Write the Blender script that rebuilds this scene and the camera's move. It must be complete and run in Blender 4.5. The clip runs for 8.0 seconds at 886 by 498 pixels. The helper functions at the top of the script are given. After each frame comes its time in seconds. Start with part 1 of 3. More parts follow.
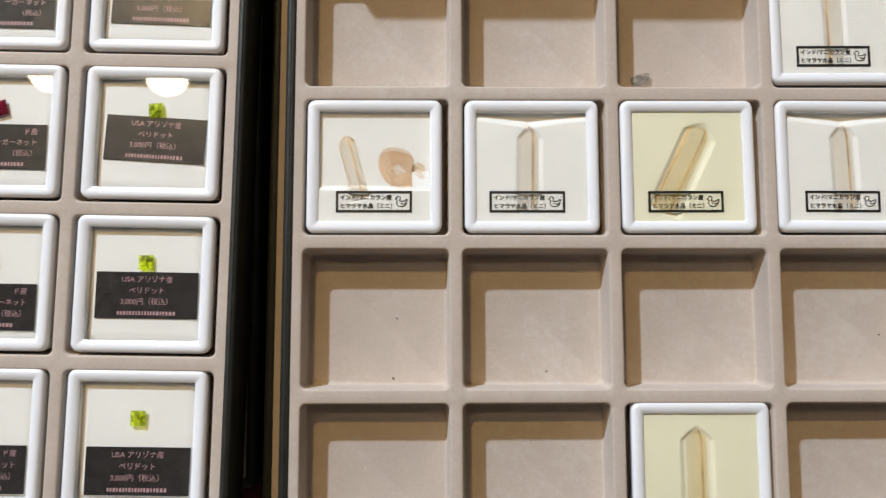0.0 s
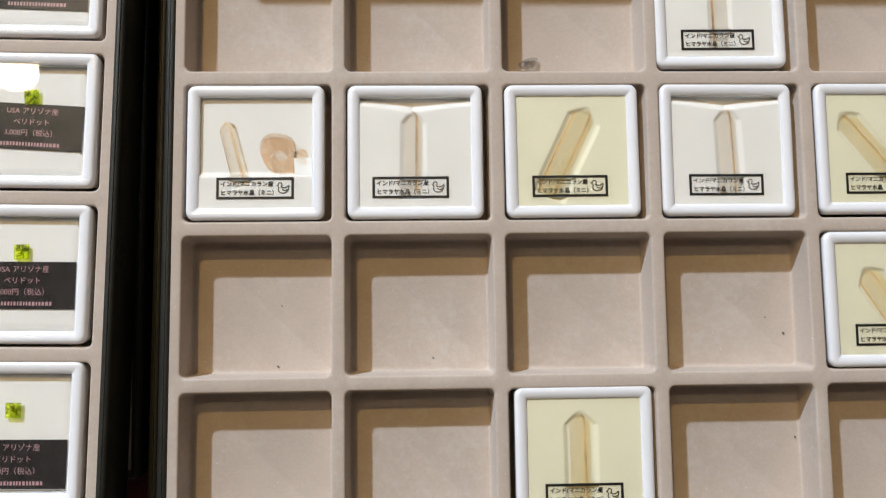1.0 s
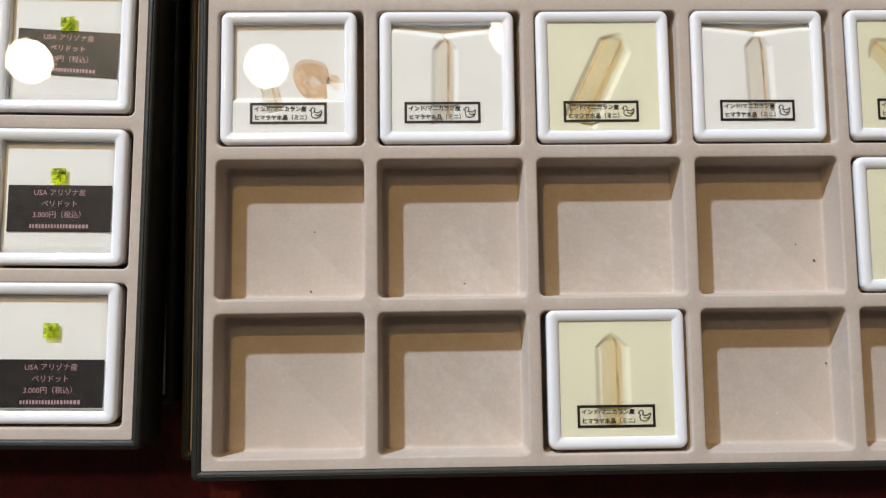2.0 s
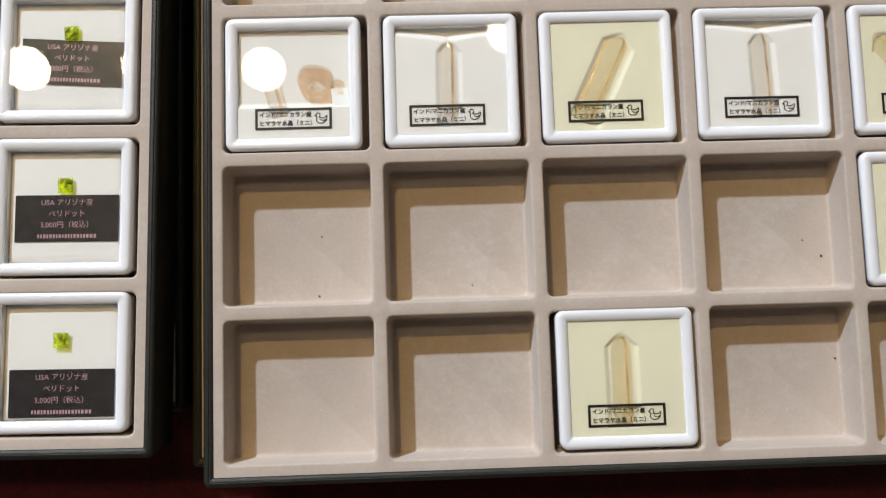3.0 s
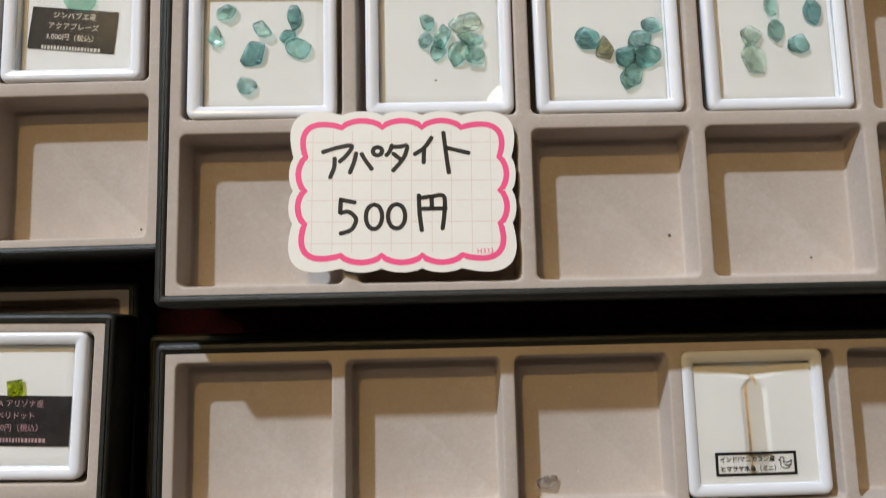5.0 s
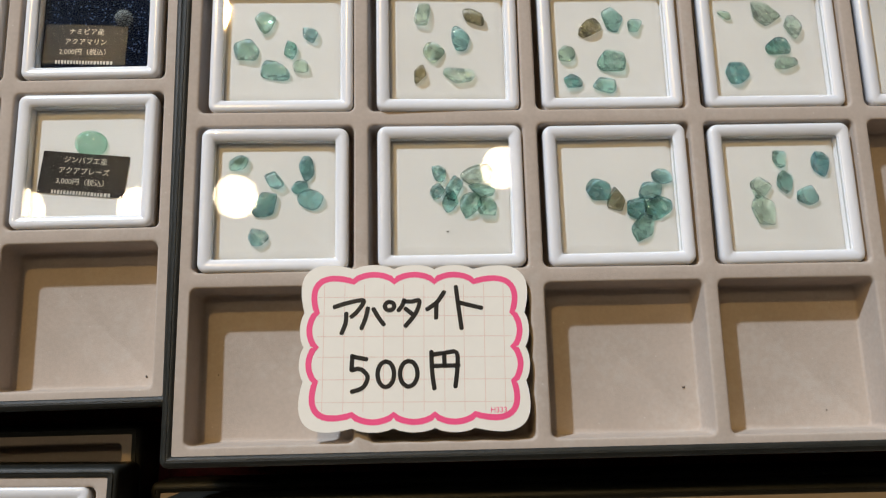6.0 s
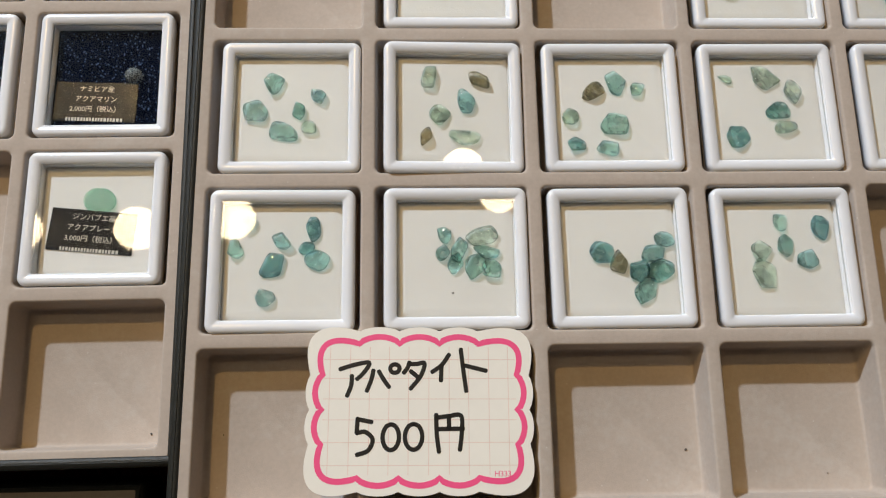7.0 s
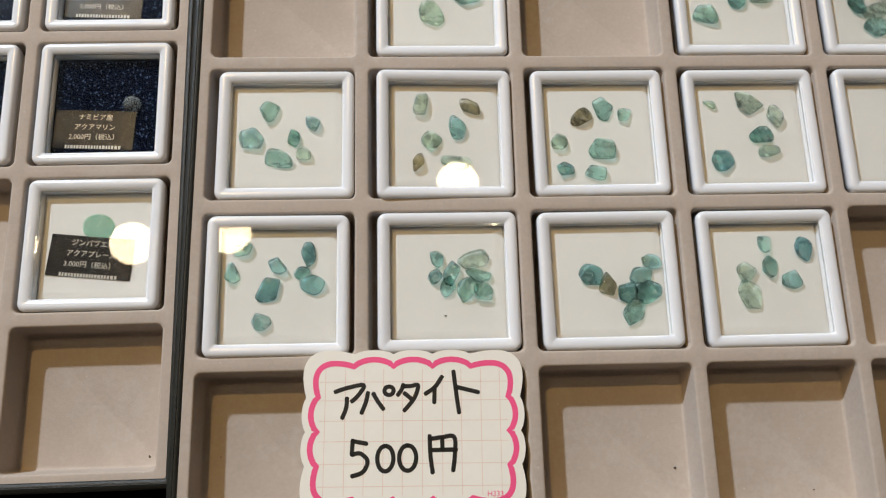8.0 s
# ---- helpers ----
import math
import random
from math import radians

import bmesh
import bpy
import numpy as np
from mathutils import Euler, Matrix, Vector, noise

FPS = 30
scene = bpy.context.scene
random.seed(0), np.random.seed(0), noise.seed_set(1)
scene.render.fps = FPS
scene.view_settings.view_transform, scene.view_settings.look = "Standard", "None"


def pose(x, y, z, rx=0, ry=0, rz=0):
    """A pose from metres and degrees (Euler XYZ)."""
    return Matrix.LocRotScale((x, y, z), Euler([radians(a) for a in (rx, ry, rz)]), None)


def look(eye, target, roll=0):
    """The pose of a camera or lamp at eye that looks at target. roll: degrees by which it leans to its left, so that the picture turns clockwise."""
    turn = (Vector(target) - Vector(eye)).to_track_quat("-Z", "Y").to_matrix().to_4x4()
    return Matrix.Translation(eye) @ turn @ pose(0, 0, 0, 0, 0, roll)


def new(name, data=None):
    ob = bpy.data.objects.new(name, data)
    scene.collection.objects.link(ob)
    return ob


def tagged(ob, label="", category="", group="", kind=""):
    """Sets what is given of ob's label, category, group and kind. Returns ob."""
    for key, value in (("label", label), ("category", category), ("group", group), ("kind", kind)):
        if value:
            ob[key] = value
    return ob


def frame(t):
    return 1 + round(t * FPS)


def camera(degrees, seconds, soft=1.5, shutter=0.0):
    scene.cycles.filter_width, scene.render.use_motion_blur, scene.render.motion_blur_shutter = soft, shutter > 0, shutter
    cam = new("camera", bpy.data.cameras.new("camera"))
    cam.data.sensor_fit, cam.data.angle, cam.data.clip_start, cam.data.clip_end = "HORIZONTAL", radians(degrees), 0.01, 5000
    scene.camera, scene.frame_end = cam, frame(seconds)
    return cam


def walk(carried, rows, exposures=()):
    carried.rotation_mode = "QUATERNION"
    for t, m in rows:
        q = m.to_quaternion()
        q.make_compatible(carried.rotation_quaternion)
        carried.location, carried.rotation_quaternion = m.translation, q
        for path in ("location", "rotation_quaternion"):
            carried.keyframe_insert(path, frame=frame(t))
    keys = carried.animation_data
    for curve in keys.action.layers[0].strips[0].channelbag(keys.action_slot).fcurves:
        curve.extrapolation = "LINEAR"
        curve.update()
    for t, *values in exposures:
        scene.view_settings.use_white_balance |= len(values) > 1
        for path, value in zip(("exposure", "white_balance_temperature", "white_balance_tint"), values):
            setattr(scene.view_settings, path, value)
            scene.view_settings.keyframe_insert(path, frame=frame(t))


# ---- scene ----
# ---- camera and walk: seconds, eye in metres, yaw, pitch, roll in degrees ----
cam = camera(60.46, 8.0, soft=1.2, shutter=0.2)
PATH = [
    (0, -0.00282, -0.01352, 0.25904, -7.760, -84.561, 7.981),
    (0.5, 0.01574, -0.00805, 0.25698, -18.129, -84.435, 17.747),
    (1, 0.02678, -0.01625, 0.25772, -22.028, -84.544, 21.654),
    (1.5, 0.02784, -0.03257, 0.25771, -18.200, -84.749, 18.077),
    (1.7, 0.02384, -0.03838, 0.25673, -15.345, -84.696, 15.232),
    (2.8, 0.01721, -0.03853, 0.25790, -17.641, -85.391, 16.191),
    (3, 0.01761, -0.03746, 0.25727, -15.501, -84.894, 14.061),
    (3.5, 0.02003, -0.01737, 0.25269, -18.105, -85.010, 16.805),
    (4, 0.02025, 0.01869, 0.24946, -19.133, -83.855, 18.114),
    (4.2, 0.02092, 0.03630, 0.24645, -15.030, -83.366, 13.974),
    (4.5, 0.01753, 0.06043, 0.24531, -17.416, -82.373, 16.470),
    (4.8, 0.02206, 0.08230, 0.24985, -16.005, -81.331, 14.871),
    (5, 0.02962, 0.10070, 0.25061, -7.604, -82.323, 6.618),
    (5.2, 0.02680, 0.10691, 0.25166, -10.353, -80.477, 8.950),
    (6.3, 0.02308, 0.13510, 0.25413, -8.097, -78.215, 7.657),
    (6.5, 0.02170, 0.13660, 0.25531, -8.906, -77.682, 8.687),
    (7, 0.02206, 0.14068, 0.25785, -9.001, -77.249, 8.553),
    (7.5, 0.02129, 0.14160, 0.26054, -9.092, -76.884, 8.332),
    (8, 0.02287, 0.14293, 0.26327, -9.797, -76.320, 8.935),
]


def aim(x, y, z, yaw, pitch, roll):
    a, b = radians(yaw), radians(pitch)
    return look((x, y, z), (x - math.sin(a) * math.cos(b), y + math.cos(a) * math.cos(b), z + math.sin(b)), roll)


walk(cam, [(t, aim(*row)) for t, *row in PATH], exposures=[(0.0, 0.0, 6500, 10), (3.4, 0.0, 6500, 10), (4.5, -0.22, 6450, 10), (5.2, -0.36, 6500, 10), (6.3, -0.45, 6720, 10), (8.0, -0.45, 6780, 10)])

# ---- light: ceiling spots of the shop ----
world = bpy.data.worlds.new("shop")
scene.world = world
world.use_nodes = True
world.node_tree.nodes["Background"].inputs[0].default_value = (1.0, 0.86, 0.7, 1)
world.node_tree.nodes["Background"].inputs[1].default_value = 0.12


def spot_light(name, place, target, watts, colour, size=0.11):
    lamp = bpy.data.lights.new(name, "AREA")
    lamp.shape, lamp.size, lamp.energy, lamp.color = "DISK", size, watts, colour
    ob = new(name, lamp)
    ob.matrix_world = look(place, target)
    return ob


MID = (0.03, 0.09, 0.04)
LAMPS = [  # place of each lamp's face, watts, colour
    ((-1.42, 2.25, 1.80), 136, (0.66, 0.80, 0.98)),
    ((-0.55, 1.20, 1.80), 16, (1.0, 0.66, 0.25)),
    ((-0.39, 0.61, 1.75), 1.1, (1.0, 0.80, 0.52)),
    ((-1.00, 0.63, 1.75), 1.1, (1.0, 0.80, 0.52)),
    ((-0.70, 0.63, 1.75), 1.1, (1.0, 0.80, 0.52)),
    ((0.25, 0.70, 1.75), 1.1, (1.0, 0.80, 0.52)),
]
for place, watts, colour in LAMPS:
    spot_light("spot_beam", place, MID, watts, colour)

# ---- materials ----


def material(name, colour, rough=0.5, metal=0.0, var=0.15, scale=300.0, bump=0.0, bump_scale=900.0, transmission=0.0,
             ior=1.45, coat=0.0, sheen=0.0, clear=0.0, other=None, specks=None, gloss=0.5, milk=0.0, streak=0.0, dust=None, glint_mottle=None, facet_light=None):
    m = bpy.data.materials.new(name)
    m.use_nodes = True
    nt = m.node_tree
    n, link = nt.nodes, nt.links.new
    b = n["Principled BSDF"]
    b.inputs["Roughness"].default_value = rough
    b.inputs["Metallic"].default_value = metal
    b.inputs["Transmission Weight"].default_value = transmission
    b.inputs["IOR"].default_value = ior
    b.inputs["Coat Weight"].default_value = coat
    b.inputs["Sheen Weight"].default_value = sheen
    b.inputs["Specular IOR Level"].default_value = gloss
    b.inputs["Subsurface Weight"].default_value = milk
    b.inputs["Subsurface Radius"].default_value = (1.0, 1.0, 1.0)
    b.inputs["Subsurface Scale"].default_value = 0.002
    geo = n.new("ShaderNodeNewGeometry")
    big, fine = n.new("ShaderNodeTexNoise"), n.new("ShaderNodeTexNoise")
    big.inputs["Scale"].default_value, fine.inputs["Scale"].default_value = scale * 0.12, scale
    big.inputs["Detail"].default_value = fine.inputs["Detail"].default_value = 4
    link(geo.outputs["Position"], big.inputs["Vector"])
    link(geo.outputs["Position"], fine.inputs["Vector"])
    add = n.new("ShaderNodeMath")
    add.operation = "ADD"
    link(big.outputs["Fac"], add.inputs[0])
    link(fine.outputs["Fac"], add.inputs[1])
    ramp = n.new("ShaderNodeMapRange")
    ramp.inputs["From Min"].default_value, ramp.inputs["From Max"].default_value = 0.7, 1.3
    ramp.inputs["To Min"].default_value, ramp.inputs["To Max"].default_value = 1 - var, 1 + var
    link(add.outputs[0], ramp.inputs["Value"])
    mul = n.new("ShaderNodeVectorMath")
    mul.operation = "SCALE"
    mul.inputs[0].default_value = colour
    link(ramp.outputs[0], mul.inputs["Scale"])
    if other:
        info, mix = n.new("ShaderNodeObjectInfo"), n.new("ShaderNodeMix")
        mix.data_type = "RGBA"
        mix.inputs["A"].default_value, mix.inputs["B"].default_value = (*colour, 1), (*other, 1)
        link(info.outputs["Random"], mix.inputs["Factor"])
        link(mix.outputs["Result"], mul.inputs[0])
    last = mul.outputs[0]
    if streak:  # pale strips paint in the brighter facets along the length of a crystal
        coord, stretch, strip_light, band, mix = (n.new("ShaderNode" + k) for k in ("TexCoord", "Mapping", "TexNoise", "MapRange", "Mix"))
        stretch.inputs["Scale"].default_value = (620, 34, 120)
        link(coord.outputs["Object"], stretch.inputs["Vector"])
        link(stretch.outputs[0], strip_light.inputs["Vector"])
        strip_light.inputs["Scale"].default_value, strip_light.inputs["Detail"].default_value = 1.0, 2
        band.inputs["From Min"].default_value, band.inputs["From Max"].default_value = 0.42, 0.62
        link(strip_light.outputs["Fac"], band.inputs["Value"])
        mix.data_type = "RGBA"
        link(band.outputs[0], mix.inputs["Factor"])
        link(last, mix.inputs["A"])
        mix.inputs["B"].default_value = (1.0, 0.96, 0.90, 1)
        last = mix.outputs["Result"]
        rise = n.new("ShaderNodeBump")
        rise.inputs["Strength"].default_value, rise.inputs["Distance"].default_value = streak, 0.0006
        link(strip_light.outputs["Fac"], rise.inputs["Height"])
        link(rise.outputs["Normal"], b.inputs["Normal"])
    if facet_light:  # light refracted in a stone's facets, painted as lighter and darker cells
        facet_cell, tone, mix = n.new("ShaderNodeTexVoronoi"), n.new("ShaderNodeMapRange"), n.new("ShaderNodeVectorMath")
        warp, push, cut = n.new("ShaderNodeTexNoise"), n.new("ShaderNodeVectorMath"), n.new("ShaderNodeSeparateColor")
        warp.inputs["Scale"].default_value = facet_light[0] * 0.8
        link(geo.outputs["Position"], warp.inputs["Vector"])
        push.operation = "MULTIPLY_ADD"
        push.inputs[1].default_value = (0.0012, 0.0012, 0.0012)
        link(warp.outputs["Color"], push.inputs[0])
        link(geo.outputs["Position"], push.inputs[2])
        facet_cell.inputs["Scale"].default_value = facet_light[0]
        link(push.outputs[0], facet_cell.inputs["Vector"])
        link(facet_cell.outputs["Color"], cut.inputs[0])
        tone.inputs["To Min"].default_value, tone.inputs["To Max"].default_value = facet_light[1], facet_light[2]
        link(cut.outputs[0], tone.inputs["Value"])
        mix.operation = "SCALE"
        link(last, mix.inputs[0])
        link(tone.outputs[0], mix.inputs["Scale"])
        last = mix.outputs[0]
        rise = n.new("ShaderNodeBump")
        rise.inputs["Strength"].default_value, rise.inputs["Distance"].default_value = 0.55, 0.0009
        link(facet_cell.outputs["Distance"], rise.inputs["Height"])
        link(rise.outputs["Normal"], b.inputs["Normal"])
    if glint_mottle:  # pale patches: a stone's mottling, and bright refraction painted into its colour
        mottle, cut, mix = n.new("ShaderNodeTexNoise"), n.new("ShaderNodeMapRange"), n.new("ShaderNodeMix")
        mottle.inputs["Scale"].default_value, mottle.inputs["Detail"].default_value, mottle.inputs["Distortion"].default_value = glint_mottle[0], 2.5, 1.6
        link(geo.outputs["Position"], mottle.inputs["Vector"])
        cut.inputs["From Min"].default_value, cut.inputs["From Max"].default_value = glint_mottle[1], glint_mottle[1] + 0.07
        link(mottle.outputs["Fac"], cut.inputs["Value"])
        mix.data_type = "RGBA"
        link(cut.outputs[0], mix.inputs["Factor"])
        link(last, mix.inputs["A"])
        mix.inputs["B"].default_value = (*glint_mottle[2], 1)
        last = mix.outputs["Result"]
    if dust:  # pale worn patches
        cloud, grit, both, cut, mix = (n.new("ShaderNode" + k) for k in ("TexNoise", "TexNoise", "Math", "MapRange", "Mix"))
        cloud.inputs["Scale"].default_value, grit.inputs["Scale"].default_value = 26, 420
        cloud.inputs["Detail"].default_value = grit.inputs["Detail"].default_value = 5
        link(geo.outputs["Position"], cloud.inputs["Vector"])
        link(geo.outputs["Position"], grit.inputs["Vector"])
        both.operation = "MULTIPLY"
        link(cloud.outputs["Fac"], both.inputs[0])
        link(grit.outputs["Fac"], both.inputs[1])
        cut.inputs["From Min"].default_value, cut.inputs["From Max"].default_value = 0.26, 0.42
        cut.inputs["To Max"].default_value = 0.32
        link(both.outputs[0], cut.inputs["Value"])
        mix.data_type = "RGBA"
        link(cut.outputs[0], mix.inputs["Factor"])
        link(last, mix.inputs["A"])
        mix.inputs["B"].default_value = (*dust, 1)
        last = mix.outputs["Result"]
    # pale dots: pilling, foam bubbles, and sparkle of foil and film painted in
    if specks:
        dust, cut, mix = n.new("ShaderNodeTexVoronoi"), n.new("ShaderNodeMapRange"), n.new("ShaderNodeMix")
        dust.inputs["Scale"].default_value = specks[0]
        link(geo.outputs["Position"], dust.inputs["Vector"])
        cut.inputs["From Min"].default_value, cut.inputs["From Max"].default_value = specks[1], specks[1] * 0.6
        link(dust.outputs["Distance"], cut.inputs["Value"])
        mix.data_type = "RGBA"
        link(cut.outputs[0], mix.inputs["Factor"])
        link(last, mix.inputs["A"])
        mix.inputs["B"].default_value = (*specks[2], 1)
        last = mix.outputs["Result"]
    link(last, b.inputs["Base Color"])
    if clear:
        thin, blend = n.new("ShaderNodeBsdfTransparent"), n.new("ShaderNodeMixShader")
        link(last, thin.inputs["Color"])
        blend.inputs[0].default_value = clear
        link(b.outputs[0], blend.inputs[1])
        link(thin.outputs[0], blend.inputs[2])
        link(blend.outputs[0], n["Material Output"].inputs["Surface"])
    if bump:
        grain, rise = n.new("ShaderNodeTexNoise"), n.new("ShaderNodeBump")
        grain.inputs["Scale"].default_value, grain.inputs["Detail"].default_value = bump_scale, 5
        rise.inputs["Strength"].default_value, rise.inputs["Distance"].default_value = bump, 0.0004
        link(geo.outputs["Position"], grain.inputs["Vector"])
        link(grain.outputs["Fac"], rise.inputs["Height"])
        link(rise.outputs["Normal"], b.inputs["Normal"])
    return m


def clear_glass(name):
    m = bpy.data.materials.new(name)
    m.use_nodes = True
    nt = m.node_tree
    n, link = nt.nodes, nt.links.new
    n.remove(n["Principled BSDF"])
    fres, gloss, clear, mix = (n.new("ShaderNode" + k) for k in ("Fresnel", "BsdfGlossy", "BsdfTransparent", "MixShader"))
    fres.inputs["IOR"].default_value = 1.45
    gloss.inputs["Roughness"].default_value = 0.02
    clear.inputs["Color"].default_value = (0.98, 0.985, 0.98, 1)
    link(fres.outputs[0], mix.inputs[0])
    link(clear.outputs[0], mix.inputs[1])
    link(gloss.outputs[0], mix.inputs[2])
    link(mix.outputs[0], n["Material Output"].inputs["Surface"])
    return m


FLOCK = material("flock", (0.480, 0.402, 0.340), 0.95, var=0.06, scale=900, bump=0.22, bump_scale=3200, sheen=0.15,
                 specks=(210.0, 0.05, (0.60, 0.56, 0.51)), dust=(0.56, 0.53, 0.48))
LEATHER = material("leather", (0.018, 0.019, 0.016), 0.45, var=0.3, scale=1500, bump=0.5, bump_scale=2200)
PLASTIC = material("white_plastic", (0.80, 0.81, 0.84), 0.2, var=0.015, scale=200, coat=0.3, milk=0.6)
PAD = material("white_foam", (0.735, 0.71, 0.665), 0.9, var=0.03, scale=400, bump=0.1)
CREAM = material("cream_foam", (0.71, 0.67, 0.50), 0.8, var=0.05, scale=300, bump=0.2, specks=(300.0, 0.085, (0.95, 0.93, 0.85)))
# the foil's glitter is painted as blue specks, without gloss
NIGHT = material("dark_foil", (0.002, 0.0035, 0.010), 0.8, var=0.6, scale=1500, bump=0.15, bump_scale=3000, gloss=0.0, specks=(1000.0, 0.25, (0.10, 0.15, 0.28)))
GLASS = clear_glass("clear_lid")
BLACK = material("black_film", (0.030, 0.026, 0.025), 0.2, var=0.4, scale=2500, bump=0.22, bump_scale=1800, gloss=0.7, specks=(1500.0, 0.16, (0.20, 0.19, 0.17)))
# grey specks paint in this foil's sparkle
FOIL = material("smoked_foil", (0.015, 0.015, 0.017), 0.16, var=0.5, scale=3000, bump=0.2, bump_scale=2500, gloss=0.3,
                specks=(1500.0, 0.17, (0.24, 0.24, 0.25)))
INK = material("ink", (0.012, 0.011, 0.010), 0.5, var=0.2, scale=800)
ROSE_TEXT = material("rose_text", (0.42, 0.25, 0.26), 0.5, var=0.1)
SILVER_TEXT = material("silver_text", (0.55, 0.53, 0.48), 0.35, var=0.1)
QUARTZ = material("pale_quartz", (1.0, 0.985, 0.955), 0.08, var=0.05, scale=500, transmission=1.0, clear=0.66, ior=1.5, streak=0.4)
AMBER = material("amber_quartz", (1.0, 0.93, 0.76), 0.08, var=0.05, scale=500, transmission=1.0, clear=0.66, ior=1.5, streak=0.4)
# amber for crystal tips, and for ridges where it stands in for refraction
REFRACTED_AMBER = material("refracted_amber", (0.97, 0.76, 0.52), 0.12, var=0.3, scale=400, transmission=0.9, clear=0.6, ior=1.5)
PINKISH = material("pink_quartz", (1.0, 0.90, 0.80), 0.08, var=0.1, scale=250, transmission=0.95, clear=0.84, ior=1.5, bump=0.5, bump_scale=450, glint_mottle=(300.0, 0.54, (1.0, 0.97, 0.93)))
TEAL = material("teal_apatite", (0.74, 0.91, 0.87), 0.05, var=0.1, scale=700, transmission=1.0, clear=0.48, ior=1.6, other=(0.7, 0.89, 0.9), facet_light=(430.0, 0.74, 1.26), glint_mottle=(420.0, 0.58, (1.0, 1.0, 1.0)))
DEEP = material("deep_apatite", (0.60, 0.81, 0.76), 0.05, var=0.1, scale=700, transmission=1.0, clear=0.48, ior=1.6, other=(0.58, 0.79, 0.82), facet_light=(430.0, 0.74, 1.26), glint_mottle=(420.0, 0.58, (1.0, 1.0, 1.0)))
PALE = material("pale_apatite", (0.87, 0.96, 0.92), 0.05, var=0.1, scale=700, transmission=1.0, clear=0.48, ior=1.6, other=(0.82, 0.94, 0.87), facet_light=(430.0, 0.74, 1.26), glint_mottle=(420.0, 0.58, (1.0, 1.0, 1.0)))
SMOKY = material("smoky_apatite", (0.66, 0.66, 0.57), 0.05, var=0.1, scale=700, transmission=1.0, clear=0.48, ior=1.6, other=(0.67, 0.63, 0.51), facet_light=(430.0, 0.74, 1.26), glint_mottle=(420.0, 0.58, (1.0, 1.0, 1.0)))
PERIDOT = material("peridot", (0.78, 0.86, 0.14), 0.03, var=0.2, scale=1200, transmission=0.95, ior=1.65, clear=0.4, facet_light=(1150.0, 0.35, 1.7))
GARNET = material("garnet", (0.30, 0.01, 0.04), 0.03, var=0.1, transmission=0.6, ior=1.7)
MILKY = material("milky_stone", (0.58, 0.64, 0.64), 0.08, var=0.1, transmission=0.6, ior=1.5, clear=0.4)
MINT = material("mint_stone", (0.80, 0.98, 0.90), 0.06, var=0.08, scale=300, transmission=0.9, ior=1.5, clear=0.72, glint_mottle=(260.0, 0.55, (0.90, 1.0, 0.95)))
CARD = material("card", (0.91, 0.87, 0.785), 0.6, var=0.02, scale=300)
PINK = material("pink_print", (0.96, 0.10, 0.27), 0.55, var=0.04)
FAINT = material("faint_print", (0.84, 0.62, 0.54), 0.6, var=0.05)
VELVET = material("red_velvet", (0.10, 0.004, 0.008), 0.85, var=0.5, scale=700, bump=0.6, bump_scale=1500, sheen=0.4)
WALL = material("painted_wall", (0.33, 0.265, 0.20), 0.8, var=0.06, scale=20)
DARK = material("dark_ceiling", (0.10, 0.095, 0.09), 0.8, var=0.1, scale=20)
BOARD = material("floor_board", (0.20, 0.13, 0.08), 0.5, var=0.2, scale=30)
METAL = material("lamp_metal", (0.05, 0.05, 0.05), 0.4, metal=0.6, var=0.1)
CHIP = material("white_chip", (0.85, 0.85, 0.83), 0.7, var=0.03)
CLEAR = material("clear_chip", (0.96, 0.96, 0.94), 0.08, var=0.1, transmission=1.0, ior=1.6, clear=0.3, facet_light=(700.0, 0.6, 1.2))
GRIT = material("grey_grit", (0.10, 0.09, 0.08), 0.9, var=0.3)

# ---- mesh helpers; sizes in millimetres are turned to metres by MM ----
MM = 0.001


def mesh_of(name, bm, mat, smooth=False):
    me = bpy.data.meshes.new(name)
    bmesh.ops.recalc_face_normals(bm, faces=bm.faces)
    for face in bm.faces:
        face.smooth = smooth
    bm.to_mesh(me)
    bm.free()
    me.materials.append(mat)
    return me


def part(name, me, parent, label="", m=None):
    ob = new(name, me)
    ob.parent = parent
    if m:
        ob.matrix_basis = m
    return tagged(ob, label)


def thing(name, m, label, category, group="", me=None, kind=""):
    ob = new(name, me)
    ob.matrix_basis = m
    return tagged(ob, label, category, group, kind)


def ring(hw, hh, r, z, n=4, cx=0.0, cy=0.0):
    """Points of a rounded rectangle, in mm, given in metres."""
    r = max(r, 0.02)
    out = []
    for k, (sx, sy) in enumerate(((1, 1), (-1, 1), (-1, -1), (1, -1))):
        for j in range(n + 1):
            a = math.pi / 2 * (k + j / n)
            out.append(Vector((cx + sx * (hw - r) + r * math.cos(a), cy + sy * (hh - r) + r * math.sin(a), z)) * MM)
    return out


def bridge(bm, a, b):
    for i in range(len(a)):
        j = (i + 1) % len(a)
        bm.faces.new((a[i], a[j], b[j], b[i]))


def swept(hw, hh, r, profile, close=True, n=4):
    """A frame: the profile of (inset, z) led round a rounded rectangle."""
    bm = bmesh.new()
    loops = [[bm.verts.new(p) for p in ring(hw - d, hh - d, max(r - d, min(r, 0.5)), z, n)] for d, z in profile]
    for a, b in zip(loops, loops[1:] + (loops[:1] if close else [])):
        bridge(bm, a, b)
    return bm


